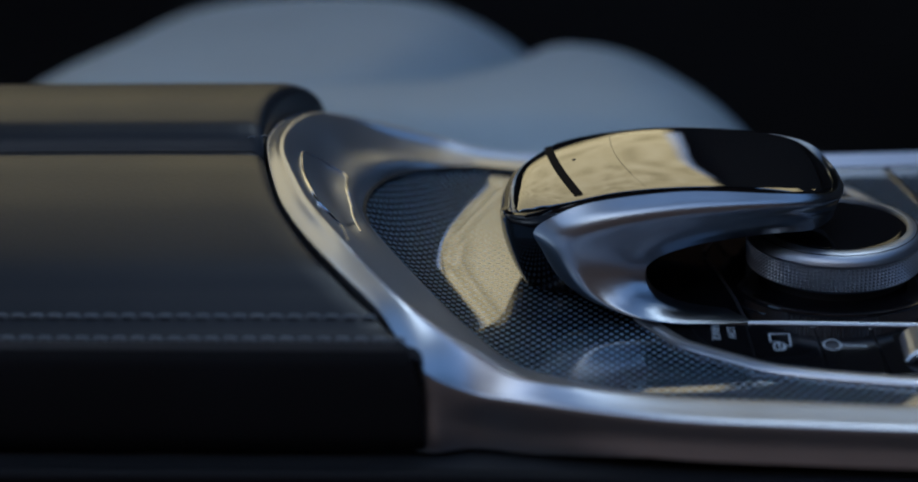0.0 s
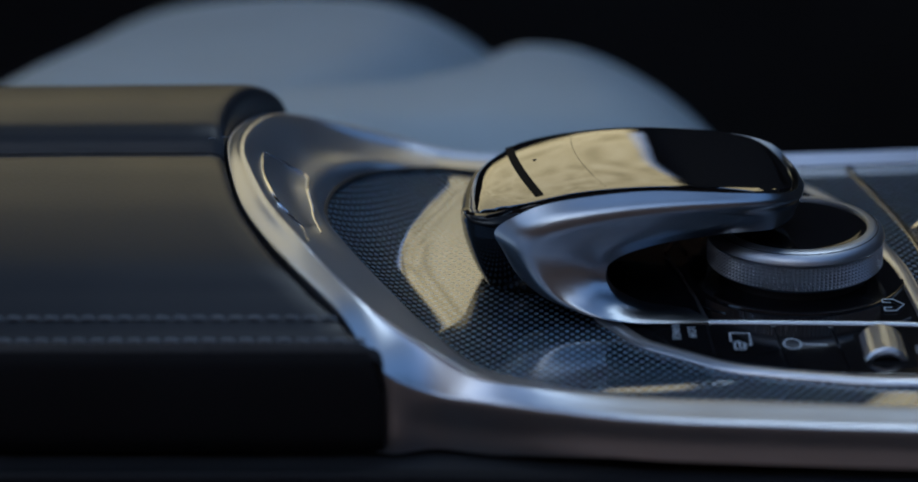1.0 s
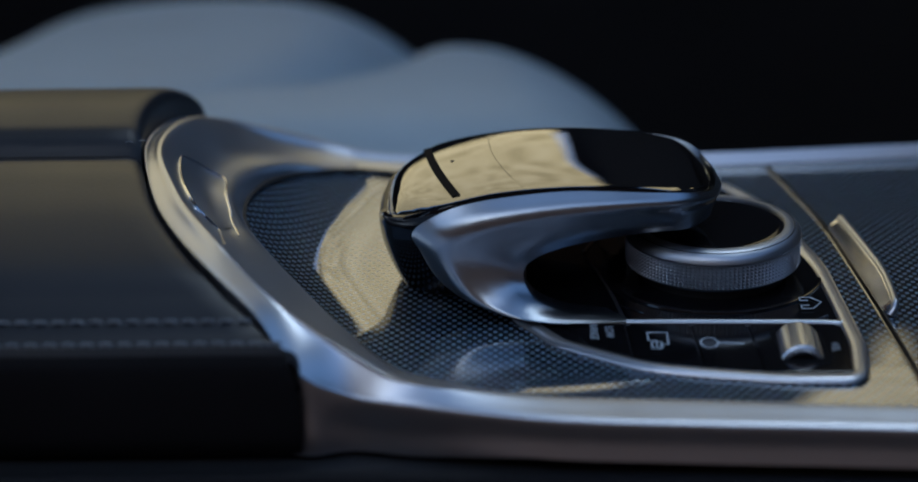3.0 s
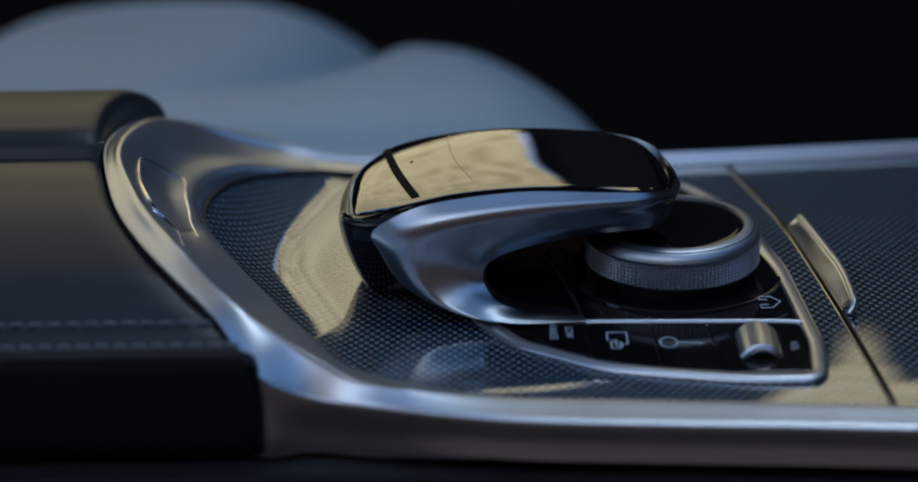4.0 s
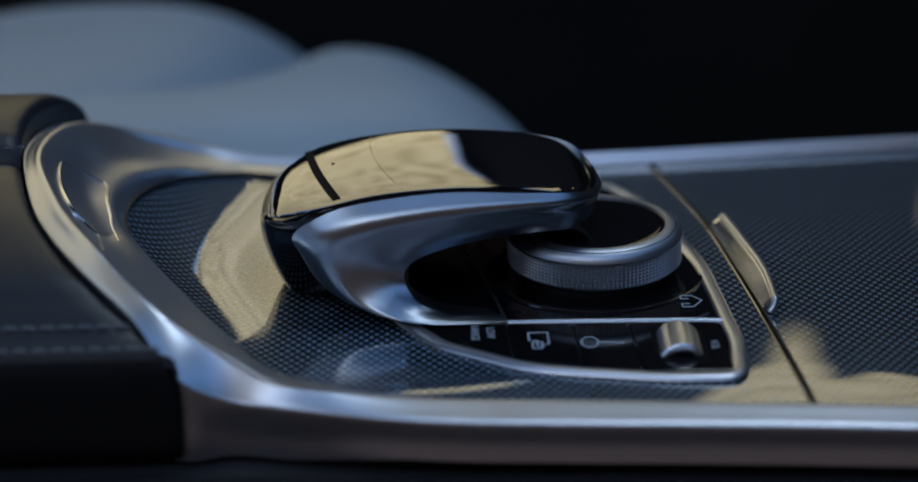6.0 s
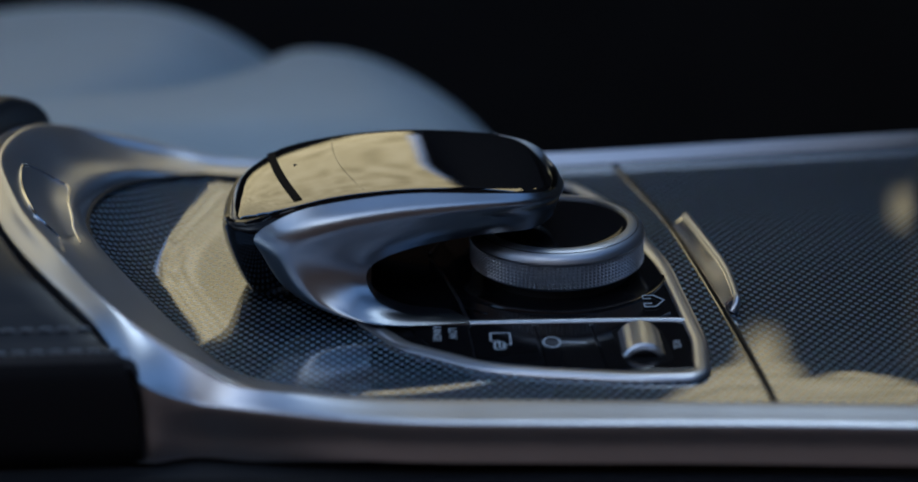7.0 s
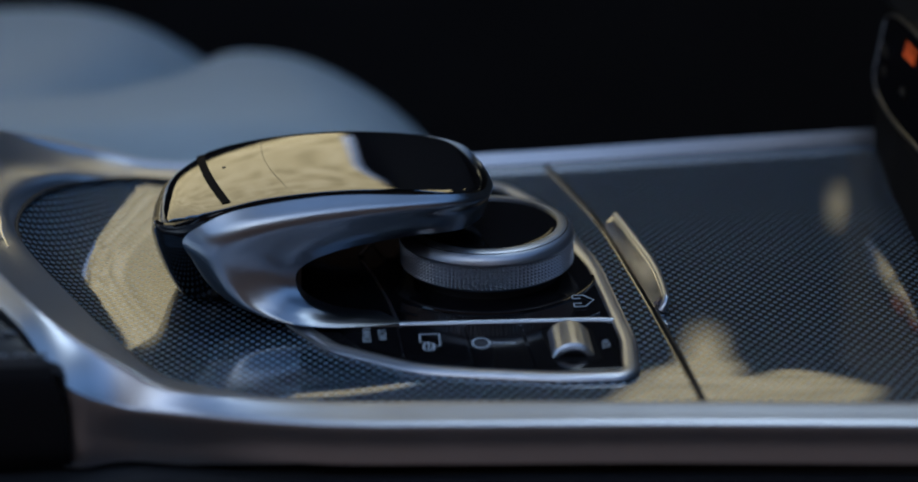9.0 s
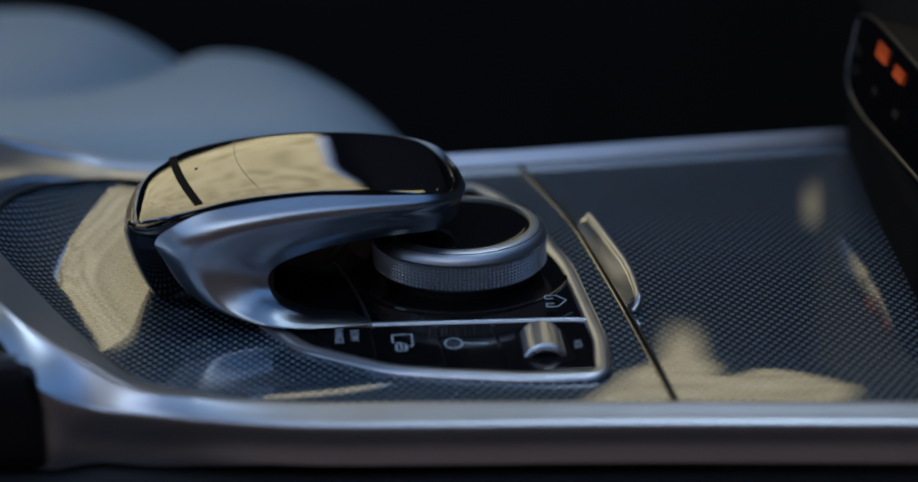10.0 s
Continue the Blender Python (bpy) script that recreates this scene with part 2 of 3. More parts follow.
def surround_rows():
    rows = []
    for i, l, o in zip(spline(INNER, RING), spline(LIP, RING), spline(OUTER, RING)):
        w = np.linalg.norm((l - i)[:2])
        sink = min(max((w - 8) / 20, 0), 1.0)
        far = min(max((i[1] - 50) / 30, 0), 1) * min(max((-95 - i[0]) / 20, 0), 1)
        wall = i + 0.12 * (l - i)
        wall[2] = i[2] + (0.12 + 0.16 * sink + 0.10 * far) * (l[2] - i[2])
        m = i + (0.55 - 0.1 * far) * (l - i)
        m[2] = i[2] + (0.55 - 0.06 * sink - 0.17 * far) * (l[2] - i[2])
        near = min(max((-60 - o[1]) / 25, 0), 1)
        steep = near * min(max((-85 - o[0]) / 15, 0), 1)
        m += 0.12 * steep * (l - i) * (1, 1, 0)
        m[2] += 0.24 * steep * (l[2] - i[2])
        crest = l + (0.35 - 0.2 * near) * (o - l)
        crest[2] += 1.5 - 0.9 * near - 0.5 * steep
        # the near flank hollows below its crest, then flattens to a shelf by the armrest
        hollow = near * min(max((-88 - o[0]) / 12, 0), 1) * min(max((o[0] + 138) / 10, 0), 1)
        dip = l + 0.62 * (o - l)
        dip[2] -= 0.2 * hollow - 0.5 * (1 - hollow) * (1 - near)
        away = (o - l) * (1, 1, 0)
        away /= np.linalg.norm(away) + 1e-9
        out = o.copy()
        out[2] -= 0.6
        side = out + away * 0.5 + (0, 0, -1.6)
        foot = out - away * 1.5
        if o[1] < 0:
            flare = min(max((o[0] + 126.5) / 3, 0), 1)
            foot[1] = (1 - flare) * max(foot[1], -100) + flare * (o[1] + 1.0)
        skirt = min(max((-60 - o[0]) / 35, 0), 1) * near
        foot[2] = -11.5 - 3.6 * skirt
        mid = 0.5 * (side + foot) + (0, 0.8 + 0.35 * skirt, -0.5)
        start = i.copy()
        start[2] -= 1.5
        rows.append(spline([start, i, wall, m, l, crest, dip, out, side, mid, foot], 5))
    return rows


console = thing("centre_console", "car centre console with satin silver surround and dark woven lacquered panel", "car console")
part("surround", sheet(surround_rows()), SATIN, console, "satin silver surround, swept up to the armrest")

SKIN = surround_rows()


def on_surround(r, c):
    """A point of the surround's skin, just proud of it."""
    i, j = int(r), int(c)
    u, v = r - i, c - j
    q = SKIN[i][j] * (1 - u) * (1 - v) + SKIN[i + 1][j] * u * (1 - v) + SKIN[i][j + 1] * (1 - u) * v + SKIN[i + 1][j + 1] * u * v
    return q + (0.15, -0.1, 0.2)


def bead(name, stops, radius):
    path = [on_surround(r, c) for r, c in spline(stops, 6)]
    n = len(path)
    return part(name, tube(path, [radius * (0.25 + 0.75 * math.sin(math.pi * min(max((i + 1) / (n + 1), 0.05), 0.95)) ** 0.5) for i in range(n)], sides=8), CHROME, flap, "polished edge line")


flap = part("flap", sheet([[on_surround(r, c) for c in np.linspace(c0, c1, 9)] for r, c0, c1 in spline([(91.3, 16.5, 17.5), (89, 12.4, 17.5), (85, 11.9, 17.5), (81, 12.0, 17.8), (76.5, 12.4, 17.2), (73.5, 12.8, 16.0)], 4)]), SATIN, console, "small satin flap set in the surround")
bead("flap_edge", [(92, 18), (93.2, 16.9), (94, 15.75), (94.2, 14.2), (94, 12.75)], 0.35)
bead("flap_edge", [(94, 12.75), (92.5, 12.0), (91, 11.75), (86, 11.6), (81.5, 11.75), (76, 12.4), (70, 13)], 0.6)
bead("flap_edge", [(91.5, 18), (87, 18), (82, 18.5), (77, 18.2), (74, 17.2), (72.5, 16.25)], 0.6)
bead("flap_edge", [(72.5, 16.25), (70.5, 16.4), (68, 17.4), (65.5, 18.5)], 0.3)

GROOVE = [(57.6, -107), (54.4, -75.5), (50.7, -37.7), (46.4, 1.1), (41.4, 40.7), (34.7, 72.2), (27, 104)]


def eased(a, n):
    """Points smoothed along their row, the ends kept."""
    for _ in range(n):
        b = a.copy()
        b[1:-1] = 0.25 * a[:-2] + 0.5 * a[1:-1] + 0.25 * a[2:]
        a = b
    return a


def panel_sheet(left, right, n=40, power=1.0):
    rows = []
    for a, b in zip(left, right):
        r = [np.array(a[:2]) + (np.array(b[:2]) - np.array(a[:2])) * (k / n) ** power for k in range(n + 1)]
        rows.append([(q[0], q[1], height(*q)) for q in r])
    if power > 1:
        grid = np.array(rows)
        share = np.clip((-62 - grid[:, :, 0]) / 16, 0, 1)
        z = eased(eased(grid[:, :, 2], 90).T, 6).T * share + grid[:, :, 2] * (1 - share)
        rows = [[(x, y, h) for (x, y, _), h in zip(r, hs)] for r, hs in zip(rows, z)]
    return sheet(rows)


left = spline([(-40, -98)] + [(x - 1.2, y * 1.012) for x, y, z in INNER[4:18]] + [(-40, 101)], 16)
right = spline(GROOVE, 20)
right = right[np.linspace(0, len(right) - 1, len(left)).astype(int)]
part("woven_panel", panel_sheet(left, right, 80, 1.7), WOVEN, console, "dark woven panel under glossy lacquer")
g2 = spline(GROOVE, 12)
# black bead in place of the shadow in the recess along the panel
part("recess_shade", tube([(x + 0.2, y, height(x, y) + 0.5) for x, y, z in spline(INNER[5:19], 8)], 0.9, sides=8), RUBBER, console, "dark bead for the shade in the recess round the woven panel")
part("groove", sheet([[(x - 1, y, -1.2), (x + 2.4, y, -1.2)] for x, y in g2]), RUBBER, console)
part("groove_edge", tube([(x - 0.2, y, height(x, y)) for x, y in g2], 0.35), GLOSS, console)

cover = thing("roller_cover", "closed storage cover in dark woven lacquer with silver grip", "storage cover")
part("cover_sheet", panel_sheet([(x + 1.6, y) for x, y in g2], [(215, -120 + 236 * i / (len(g2) - 1)) for i in range(len(g2))], 60), WOVEN, cover)
part("cover_edge", tube([(x + 1.7, y, height(x, y) - 0.2) for x, y in g2], 0.45), RUBBER, cover)
# grip: a ridged ramp with a polished far lip
gy0, gy1 = -34.0, 38.0


def groove_x(y):
    ys = [q[1] for q in g2]
    return float(np.interp(y, ys, [q[0] for q in g2]))


def grip_width(f):
    """Slim at the near end, widest a third of the way along."""
    return float(np.interp(f, (0, 0.12, 0.3, 0.45, 1), (3.2, 4.3, 5.5, 5.7, 3.8)))


rows = []
for k in range(41):
    y = gy0 + (gy1 - gy0) * k / 40
    x = groove_x(y) + 1.3
    w = grip_width(k / 40)
    rows.append([(x, y, 0.2), (x + 0.3, y, 1.0), (x + w * 0.5, y, 2.6), (x + w, y, 4.2), (x + w, y, 0.1)])
grip = part("grip", sheet(rows, True, True), CHROME, cover, "ridged silver grip")
rows = []
for k in range(41):
    y = gy0 - 1 + (gy1 - gy0 + 1) * k / 40
    x = groove_x(y) + 1.3
    w = grip_width(k / 40)
    rows.append((x + w + 0.4, y, 4.0))
rows = [(groove_x(gy0) + 3.2, gy0 - 3.4, 0.6), (groove_x(gy0) + 4.4, gy0 - 2.6, 2.4)] + rows
part("grip_lip", tube(rows, 1.2, sides=12), SATIN, grip, "polished rounded lip")
for k in range(7):
    line = []
    for i in range(31):
        y = gy0 + 1 + (gy1 - gy0 - 3) * i / 30
        w = grip_width(i / 30)
        f = 0.12 + 0.11 * k
        line.append((groove_x(y) + 1.3 + w * f, y, 1.0 + 3.2 * f))
    part("ridge", tube(line, 0.34, sides=6), CHROME, grip)

# ---- armrest ----
armrest = thing("armrest", "black leather armrest with split lid and double stitched seam", "armrest")
OUT = spline(OUTER[5:15], 8)


def front_x(y):
    """Where the armrest meets the silver surround."""
    ys = OUT[:, 1]
    k = int(np.argmin(ys))
    return float(np.interp(y, ys[k:], OUT[k:, 0])) - 1.1


def lid(profile, name, x0, label=""):
    p = spline(profile, 16)
    rows = []
    for y, z in p:
        xf = front_x(min(max(y, -103), 88))
        r = []
        for d, drop in ((0, 14), (0, 5), (0.6, 2.2), (2.2, 0.7), (5, 0.0), (12, 0), (40, 0), (120, 0.5), (x0, 1.0)):
            r.append((xf - d, y, z - drop))
        rows.append(r)
    return part(name, sheet(rows), LEATHER, armrest, label)


lid([(1.5, 20), (1, 40), (-1.5, 41.6), (-6, 43.6), (-14, 44.3), (-27, 44), (-50, 41.5), (-75, 35.8), (-87, 29.6), (-94, 25.2), (-97.5, 23.0), (-101, 21.2), (-103.5, 17)], "near_lid", 330)
lid([(2.5, 20), (3, 38), (5, 43), (9, 46.6), (16, 48.6), (35, 49.2), (60, 45.6), (78, 38.5), (87, 30), (91, 15)], "far_lid", 330)
rows = []
for y, z in spline([(-103, 18.5), (-104.5, 14), (-105, 5), (-104, -8), (-101, -14)], 5):
    rows.append([(float(np.interp(z, (-14, 2, 10, 16, 19), (-126.2, -126.3, -127.2, -129.0, -130.5))) - d, y - 0.3 + (0.5 if d < 1 else 0), z) for d in (0, 0.5, 2, 6, 100, 400)])
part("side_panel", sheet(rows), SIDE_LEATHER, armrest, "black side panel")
part("end_core", box(-520, -185, -98, 70, -14, 20), RUBBER, armrest)
for y, z in ((-94.2, 25.1), (-101.2, 21.1)):
    n = 0
    x = -131.0 if y < -100 else -140.0
    while x > -250:
        bm = tube([(x, y, z - 0.1), (x - 1.0, y - 0.25, z + 0.55), (x - 3.0, y - 0.3, z + 0.6), (x - 4.0, y + 0.1, z - 0.1)], 0.55, sides=6)
        part("stitch", bm, THREAD, armrest)
        x -= 5.4

for dx, dy in ((0, 0), (4.2, 1.0)):
    part("lint", tube([(-188.1 + dx, 4.7 + dy, 45.7), (-188.1 + dx + 1.0, 4.7 + dy + 0.6, 45.9), (-188.1 + dx + 2.2, 4.7 + dy + 0.3, 45.7)], 0.22, sides=5), THREAD, armrest, "pale fleck of lint")

# ---- hand rest with its two silver arms ----
hand_rest = thing("hand_rest", "glossy black palm rest on curved satin silver arms", "hand rest")
# rim of the rest: distance ahead, half width, height
RIM = [(-107, 0, 25), (-105.8, 12.5, 28.6), (-101.5, 22, 31.6), (-89, 30.5, 35), (-70, 30.4, 38.8), (-48, 29.5, 40.4), (-28, 28.3, 39.9), (-14, 26.7, 38.2), (-7, 22.8, 36.4), (-1.8, 13, 34), (0.3, 0, 32.6)]
rim = spline(RIM, 9)
SX, SW = 0.955, 0.988


def inset_x(x):
    return -52 + (x + 52) * (SX if x < -52 else 0.992)


def crown(x):
    """Height of the top's arch, fullest at the rear."""
    return float(np.interp(x, (-90, -50, -20, 0), (1.5, 0.95, 0.7, 0.3)))


def top_z(x, y):
    xr = -52 + (x + 52) / SX
    w = SW * float(np.interp(xr, rim[:, 0], rim[:, 1]))
    z = float(np.interp(xr, rim[:, 0], rim[:, 2]))
    s = min(abs(y) / max(w, 1e-3), 1)
    return z + 0.4 + crown(x) * (w / 29) * (1 - s ** 2.5)


SHELL_EDGE = np.array([(inset_x(x), side * w * SW) for side in (-1, 1) for x, w, z in rim])


def edge_drop(x):
    """How far the rear edge of the top turns down."""
    return 1.9 * min(max((-89 - x) / 9, 0), 1)


rows = []
for x, w, z in rim:
    xs, ws = inset_x(x), max(w * SW, 0.15)
    r = []
    for s in np.linspace(-1, 1, 49):
        d = float(np.hypot(SHELL_EDGE[:, 0] - xs, SHELL_EDGE[:, 1] - ws * s).min())
        r.append((xs, ws * s, z + 0.4 + crown(xs) * (ws / 29) * (1 - abs(s) ** 2.5) - edge_drop(xs) * max(1 - d / 5.5, 0) ** 2 - 0.3 * max(1 - d / 2.0, 0) ** 2))
    rows.append(r)
part("top_shell", sheet(rows), GLOSS, hand_rest, "glossy black top")
# seam across the top
sx = [(-86.5 - 0.2 * s - 1.5 * (1 - (s / 26) ** 2), s, 0) for s in np.linspace(-26, 26, 25)]


part("seam", sheet([[(x - 1.3, y, top_z(x - 1.3, y) + 0.3), (x + 1.3, y, top_z(x + 1.3, y) + 0.3)] for x, y, _ in sx]), MATTE, hand_rest, "dark seam across the top")
arc = [(-66 - 0.2 * s - 3 * (1 - (s / 26) ** 2), s) for s in np.linspace(-26, 26, 25)]
part("touch_edge", tube([(x, y, top_z(x, y)) for x, y in arc], 0.16, sides=6), GLOSS, hand_rest)
# black block added behind the opening to keep light and reflections out
part("opening_blocker", box(-60, -26, 14, 22, 1.0, 32, 2), GLOSS, hand_rest)
part("sensor_dot", lathe([(0.7, top_z(-83, 5) + 0.15), (0.01, top_z(-83, 5) + 0.2)], (-83, 5), 12), RUBBER, hand_rest, "small dark speck")
# hull: rounds over from the top and tapers to the foot
loop = [(x, -w, z) for x, w, z in rim] + [(x, w, z) for x, w, z in rim[-2:0:-1]]
rows = [[(inset_x(x), y * SW, z + 0.1 - edge_drop(inset_x(x))) for x, y, z in loop], [(0.35 * inset_x(x) + 0.65 * x, y * 0.996, z - 0.5 - edge_drop(x)) for x, y, z in loop]]
for k in range(14):
    s = k / 13
    ring = []
    for x, y, z in loop:
        rear = min(max((-46 - x) / 16, 0), 1)
        low = 30 - 28.8 * rear
        tx, ty = (-56 + (x + 52) * 0.80, y * 0.62) if x < -52 else (x - 4 * (x + 52) / 55, y * 0.86)
        h = s ** 1.7
        ring.append((x + (tx - x) * h, y + (ty - y) * h, (z - 2 - edge_drop(x)) * (1 - s) + low * s))
    rows.append(ring)
part("hull", sheet(rows, True, True), PLATE, hand_rest, "glossy black underside")
# silver arm: outer edge and the edge of the opening, side view
EDGE = [(1.6, 0, 32.8), (-0.3, -12.5, 34.2), (-6.4, -23.6, 37.0), (-22, -28.6, 39.0), (-49, -30.4, 40.3), (-76.5, -31.5, 37.2), (-89.5, -31, 32), (-95.3, -29, 26.4), (-93, -29.5, 21), (-88, -31, 12.6),
        (-81, -35, 7.6), (-73.5, -38, 4.8), (-64.5, -41, 2.9), (-50, -43, 2.5), (-29, -43, 1.8)]
OPEN = [(0.4, 0, 24.8), (-1.4, -12, 24.6), (-8.5, -22, 24.4), (-22, -26, 24.6), (-40.4, -30, 23.4), (-51.4, -32, 21.3), (-57.8, -33, 18.6), (-60.5, -34, 15.7), (-60.3, -35, 11.8), (-58, -37, 8.4),
        (-53.5, -39, 6), (-48, -40, 4.2), (-41, -41, 3.5), (-35.4, -41, 2.8), (-29, -41, 2.2)]


def silver_arm(side):
    e, o = spline(EDGE, 8), spline(OPEN, 8)
    w = np.linalg.norm(e - o, axis=1)[:, None]
    ahead = np.clip((e[:, :1] + 20) / 18, 0, 1)
    bulge = np.hstack([ahead, -np.clip(np.abs(e[:, 1:2]) / 22, 0, 1), 0 * ahead]) * np.minimum(0.26 * w, 5.0)
    q1 = eased(e + 0.22 * (o - e) + 0.95 * bulge, 40)
    q2 = eased(e + 0.48 * (o - e) + 0.9 * bulge, 90)
    q3 = eased(e + 0.76 * (o - e) + 0.55 * bulge, 60)
    rows = []
    for k in range(len(e)):
        inward = np.array((0, min(0.5 * w[k, 0], 7), 0))
        ring = spline([e[k], q1[k], q2[k], q3[k], o[k]], 5).tolist() + [(o[k] + inward).tolist(), (e[k] + 0.6 * inward - (0, 0, 1.5)).tolist()]
        rows.append([(x, y * side, z) for x, y, z in ring])
    return part("silver_arm", sheet(rows, True, True), ARM_SILVER, hand_rest, "curved satin silver arm")


silver_arm(1)
silver_arm(-1)

# ---- button panel round the dial ----
controls = thing("control_panel", "glossy black control panel with chrome frame and buttons", "control panel")
FRAME = rounded([(-62, -37), (-50, -57), (-24, -75.5), (-7, -79.8), (18, -84.6), (38.5, -85), (40.5, -60), (36, 2), (24, 56), (9, 82), (-40, 70), (-62, 40)], [8, 20, 40, 60, 80, 6, 60, 120, 60, 14, 40, 20], 6)
part("base_plate", slab(FRAME, -1, 0.9, 0.4), PLATE, controls, "glossy black plate", crease=8)
part("chrome_frame", tube([(x, y, 0.6) for x, y in FRAME], 2.6, True, 12, 0.55), SATIN, controls, "satin chrome frame")
bar = spline([(-53, -40.5, 1.0), (-29, -41.5, 1.0), (0, -42.4, 1.0), (28, -43.3, 1.0), (38.2, -44.0, 0.8)], 6)
part("divider", tube(bar, 1.25, sides=10, flat=0.8), ARM_SILVER, controls, "chrome divider strip")
BUTTONS = [[(-48, -43.6), (-29.5, -44), (-28, -71), (-40, -64)], [(-29, -44), (-9.5, -44.6), (-7.5, -77.2), (-27.4, -71.4)], [(-9, -44.6), (8, -45), (10.5, -80.8), (-7, -77.4)],
        [(8.5, -45), (35.8, -46), (37, -81.6), (11, -81)]]
for k, q in enumerate(BUTTONS):
    part("key", slab(rounded(q, 1.5, 3), 0.5, 1.5, 0.35), PLATE, controls, crease=8)
writing("lettering", "LOW", 3.6, (-34.6, -50.3, 1.55), PRINT, controls)
writing("lettering", "RANGE", 3.6, (-39.4, -50.0, 1.55), PRINT, controls)
writing("lettering", "VOL", 3.4, (33.2, -63.2, 1.55), PRINT, controls)


def icon(path, closed=False, r=0.3):
    part("icon", tube([(x, y, 1.5) for x, y in path], r, closed, 6, 0.5), PRINT, controls, "pale printed symbol")


icon([(-23, -51), (-17, -51), (-17, -60), (-19.5, -60)])
icon([(-23, -51), (-23, -57), (-20.5, -57), (-20.5, -61.5), (-18.5, -61.5)])
icon(rounded([(-22, -58), (-19, -58), (-19, -63), (-22, -63)], 0.8, 3), True)
icon([(-4.5 + 2.6 * math.cos(a), -59 + 3.8 * math.sin(a)) for a in np.linspace(0, 2 * math.pi, 20, endpoint=False)], True)
icon([(-1.9, -59), (6, -60)])
icon([(26.5, -24.5), (30, -24.5), (33, -28.5), (30, -33.5), (26.5, -33.5)])
icon([(26.5, -24.5), (26.5, -27), (29, -27)])
icon([(26.5, -33.5), (26.5, -31), (29, -31)])
# volume roller: lies crosswise, ribbed along its axis
well = part("roller_well", slab(rounded([(14, -50), (30, -50.5), (31.5, -76), (16.5, -75.5)], 3, 4), 1.3, 1.56, 0.1), MATTE, controls)
rows = []
for yy, rr in ((-71.6, 5.6), (-71.5, 6.3), (-71, 6.8), (-53.5, 6.8), (-53, 6.3), (-52.9, 5.4)):
    rows.append([(22.5 + (rr + (0.13 if i % 2 else 0)) * math.cos(a), yy, -1.2 + (rr + (0.13 if i % 2 else 0)) * math.sin(a)) for i, a in enumerate(np.linspace(0, 2 * math.pi, 128, endpoint=False))])
part("roller", sheet(rows, True, True), KNURL, controls, "ribbed chrome volume roller")
part("roller_cap", sheet([[(22.5 + r * math.cos(a), yy, -1.2 + r * math.sin(a)) for a in np.linspace(0, 2 * math.pi, 40, endpoint=False)] for yy, r in ((-71.4, 5.2), (-71.9, 5.1), (-72.0, 4.6), (-71.9, 0.2))], True), PLATE, controls, "dark glossy end of the roller")
# seams in the glossy plate
part("plate_seam", tube([(-29.5, -39.5, 1.1), (-32, -22, 1.1), (-36, -2, 1.1), (-40, 12, 1.1)], 0.6, sides=6), SATIN, controls)
part("plate_seam", tube([(11, -43, 0.95), (11.3, -37, 0.95)], 0.15, sides=6), RUBBER, controls)
part("plate_edge", tube([(6, -41.0, 1.2), (30, -41.8, 1.2), (34, -38, 1.2)], 0.25, sides=6), CHROME, controls)

part("plate_ring", tube([(1 + 42 * math.cos(a), 42 * math.sin(a), 0.9) for a in np.linspace(radians(150), radians(235), 24)], 0.45, sides=6), PLATE, controls)

# ---- rotary dial ----
dial = thing("rotary_dial", "round silver rotary dial with knurled rim and black glass top", "rotary dial")
DC = (1.0, 0.0)
part("collar", lathe([(36.5, 0.9), (36.2, 1.5), (35.2, 1.7), (34, 1.2), (29, 1.0), (24, 1.0)], DC), PLATE, dial, "glossy black collar")
part("neck", lathe([(24, 0.9), (24, 5.0)], DC), RUBBER, dial)
part("core", lathe([(20, 4.6), (27.2, 4.7), (27.5, 5.2), (27.5, 13.5), (20, 15)], DC), ARM_SILVER, dial)
part("crown", lathe([(27.4, 13.3), (28.3, 13.7), (28.6, 14.4), (28.3, 15.4), (27.6, 16.4), (26.6, 17.2), (25.2, 17.8), (23.8, 18.1), (23.2, 18.0), (22.9, 17.3)], DC), DIAL_SILVER, dial, "satin silver crown ring")
part("ring_line", lathe([(26.3, 17.2), (26.5, 17.36), (26.25, 17.52), (26.0, 17.4)], DC), RUBBER, dial)
part("glass", lathe([(23.1, 17.2), (22.6, 17.45), (20, 17.5), (0.1, 17.5)], DC), PLATE, dial, "black glass top")
# knurl: rows of small pyramids round the rim
bm = bmesh.new()
TEETH, TIERS = 125, 7
for j in range(TIERS):
    z0, z1 = 5.3 + j * 1.14, 5.3 + (j + 1) * 1.14
    for i in range(TEETH):
        a0, a1 = (2 * math.pi * (i + q) / TEETH for q in (0, 1))
        base = [bm.verts.new((DC[0] + 27.5 * math.cos(a), DC[1] + 27.5 * math.sin(a), z)) for a, z in ((a0, z0), (a1, z0), (a1, z1), (a0, z1))]
        am = (a0 + a1) / 2
        tip = bm.verts.new((DC[0] + 28.45 * math.cos(am), DC[1] + 28.45 * math.sin(am), (z0 + z1) / 2))
        for k in range(4):
            bm.faces.new((base[k], base[(k + 1) % 4], tip))
tagged(part("knurl", bm, KNURL, dial, "fine knurled silver rim", smooth=False), kind="stuff")

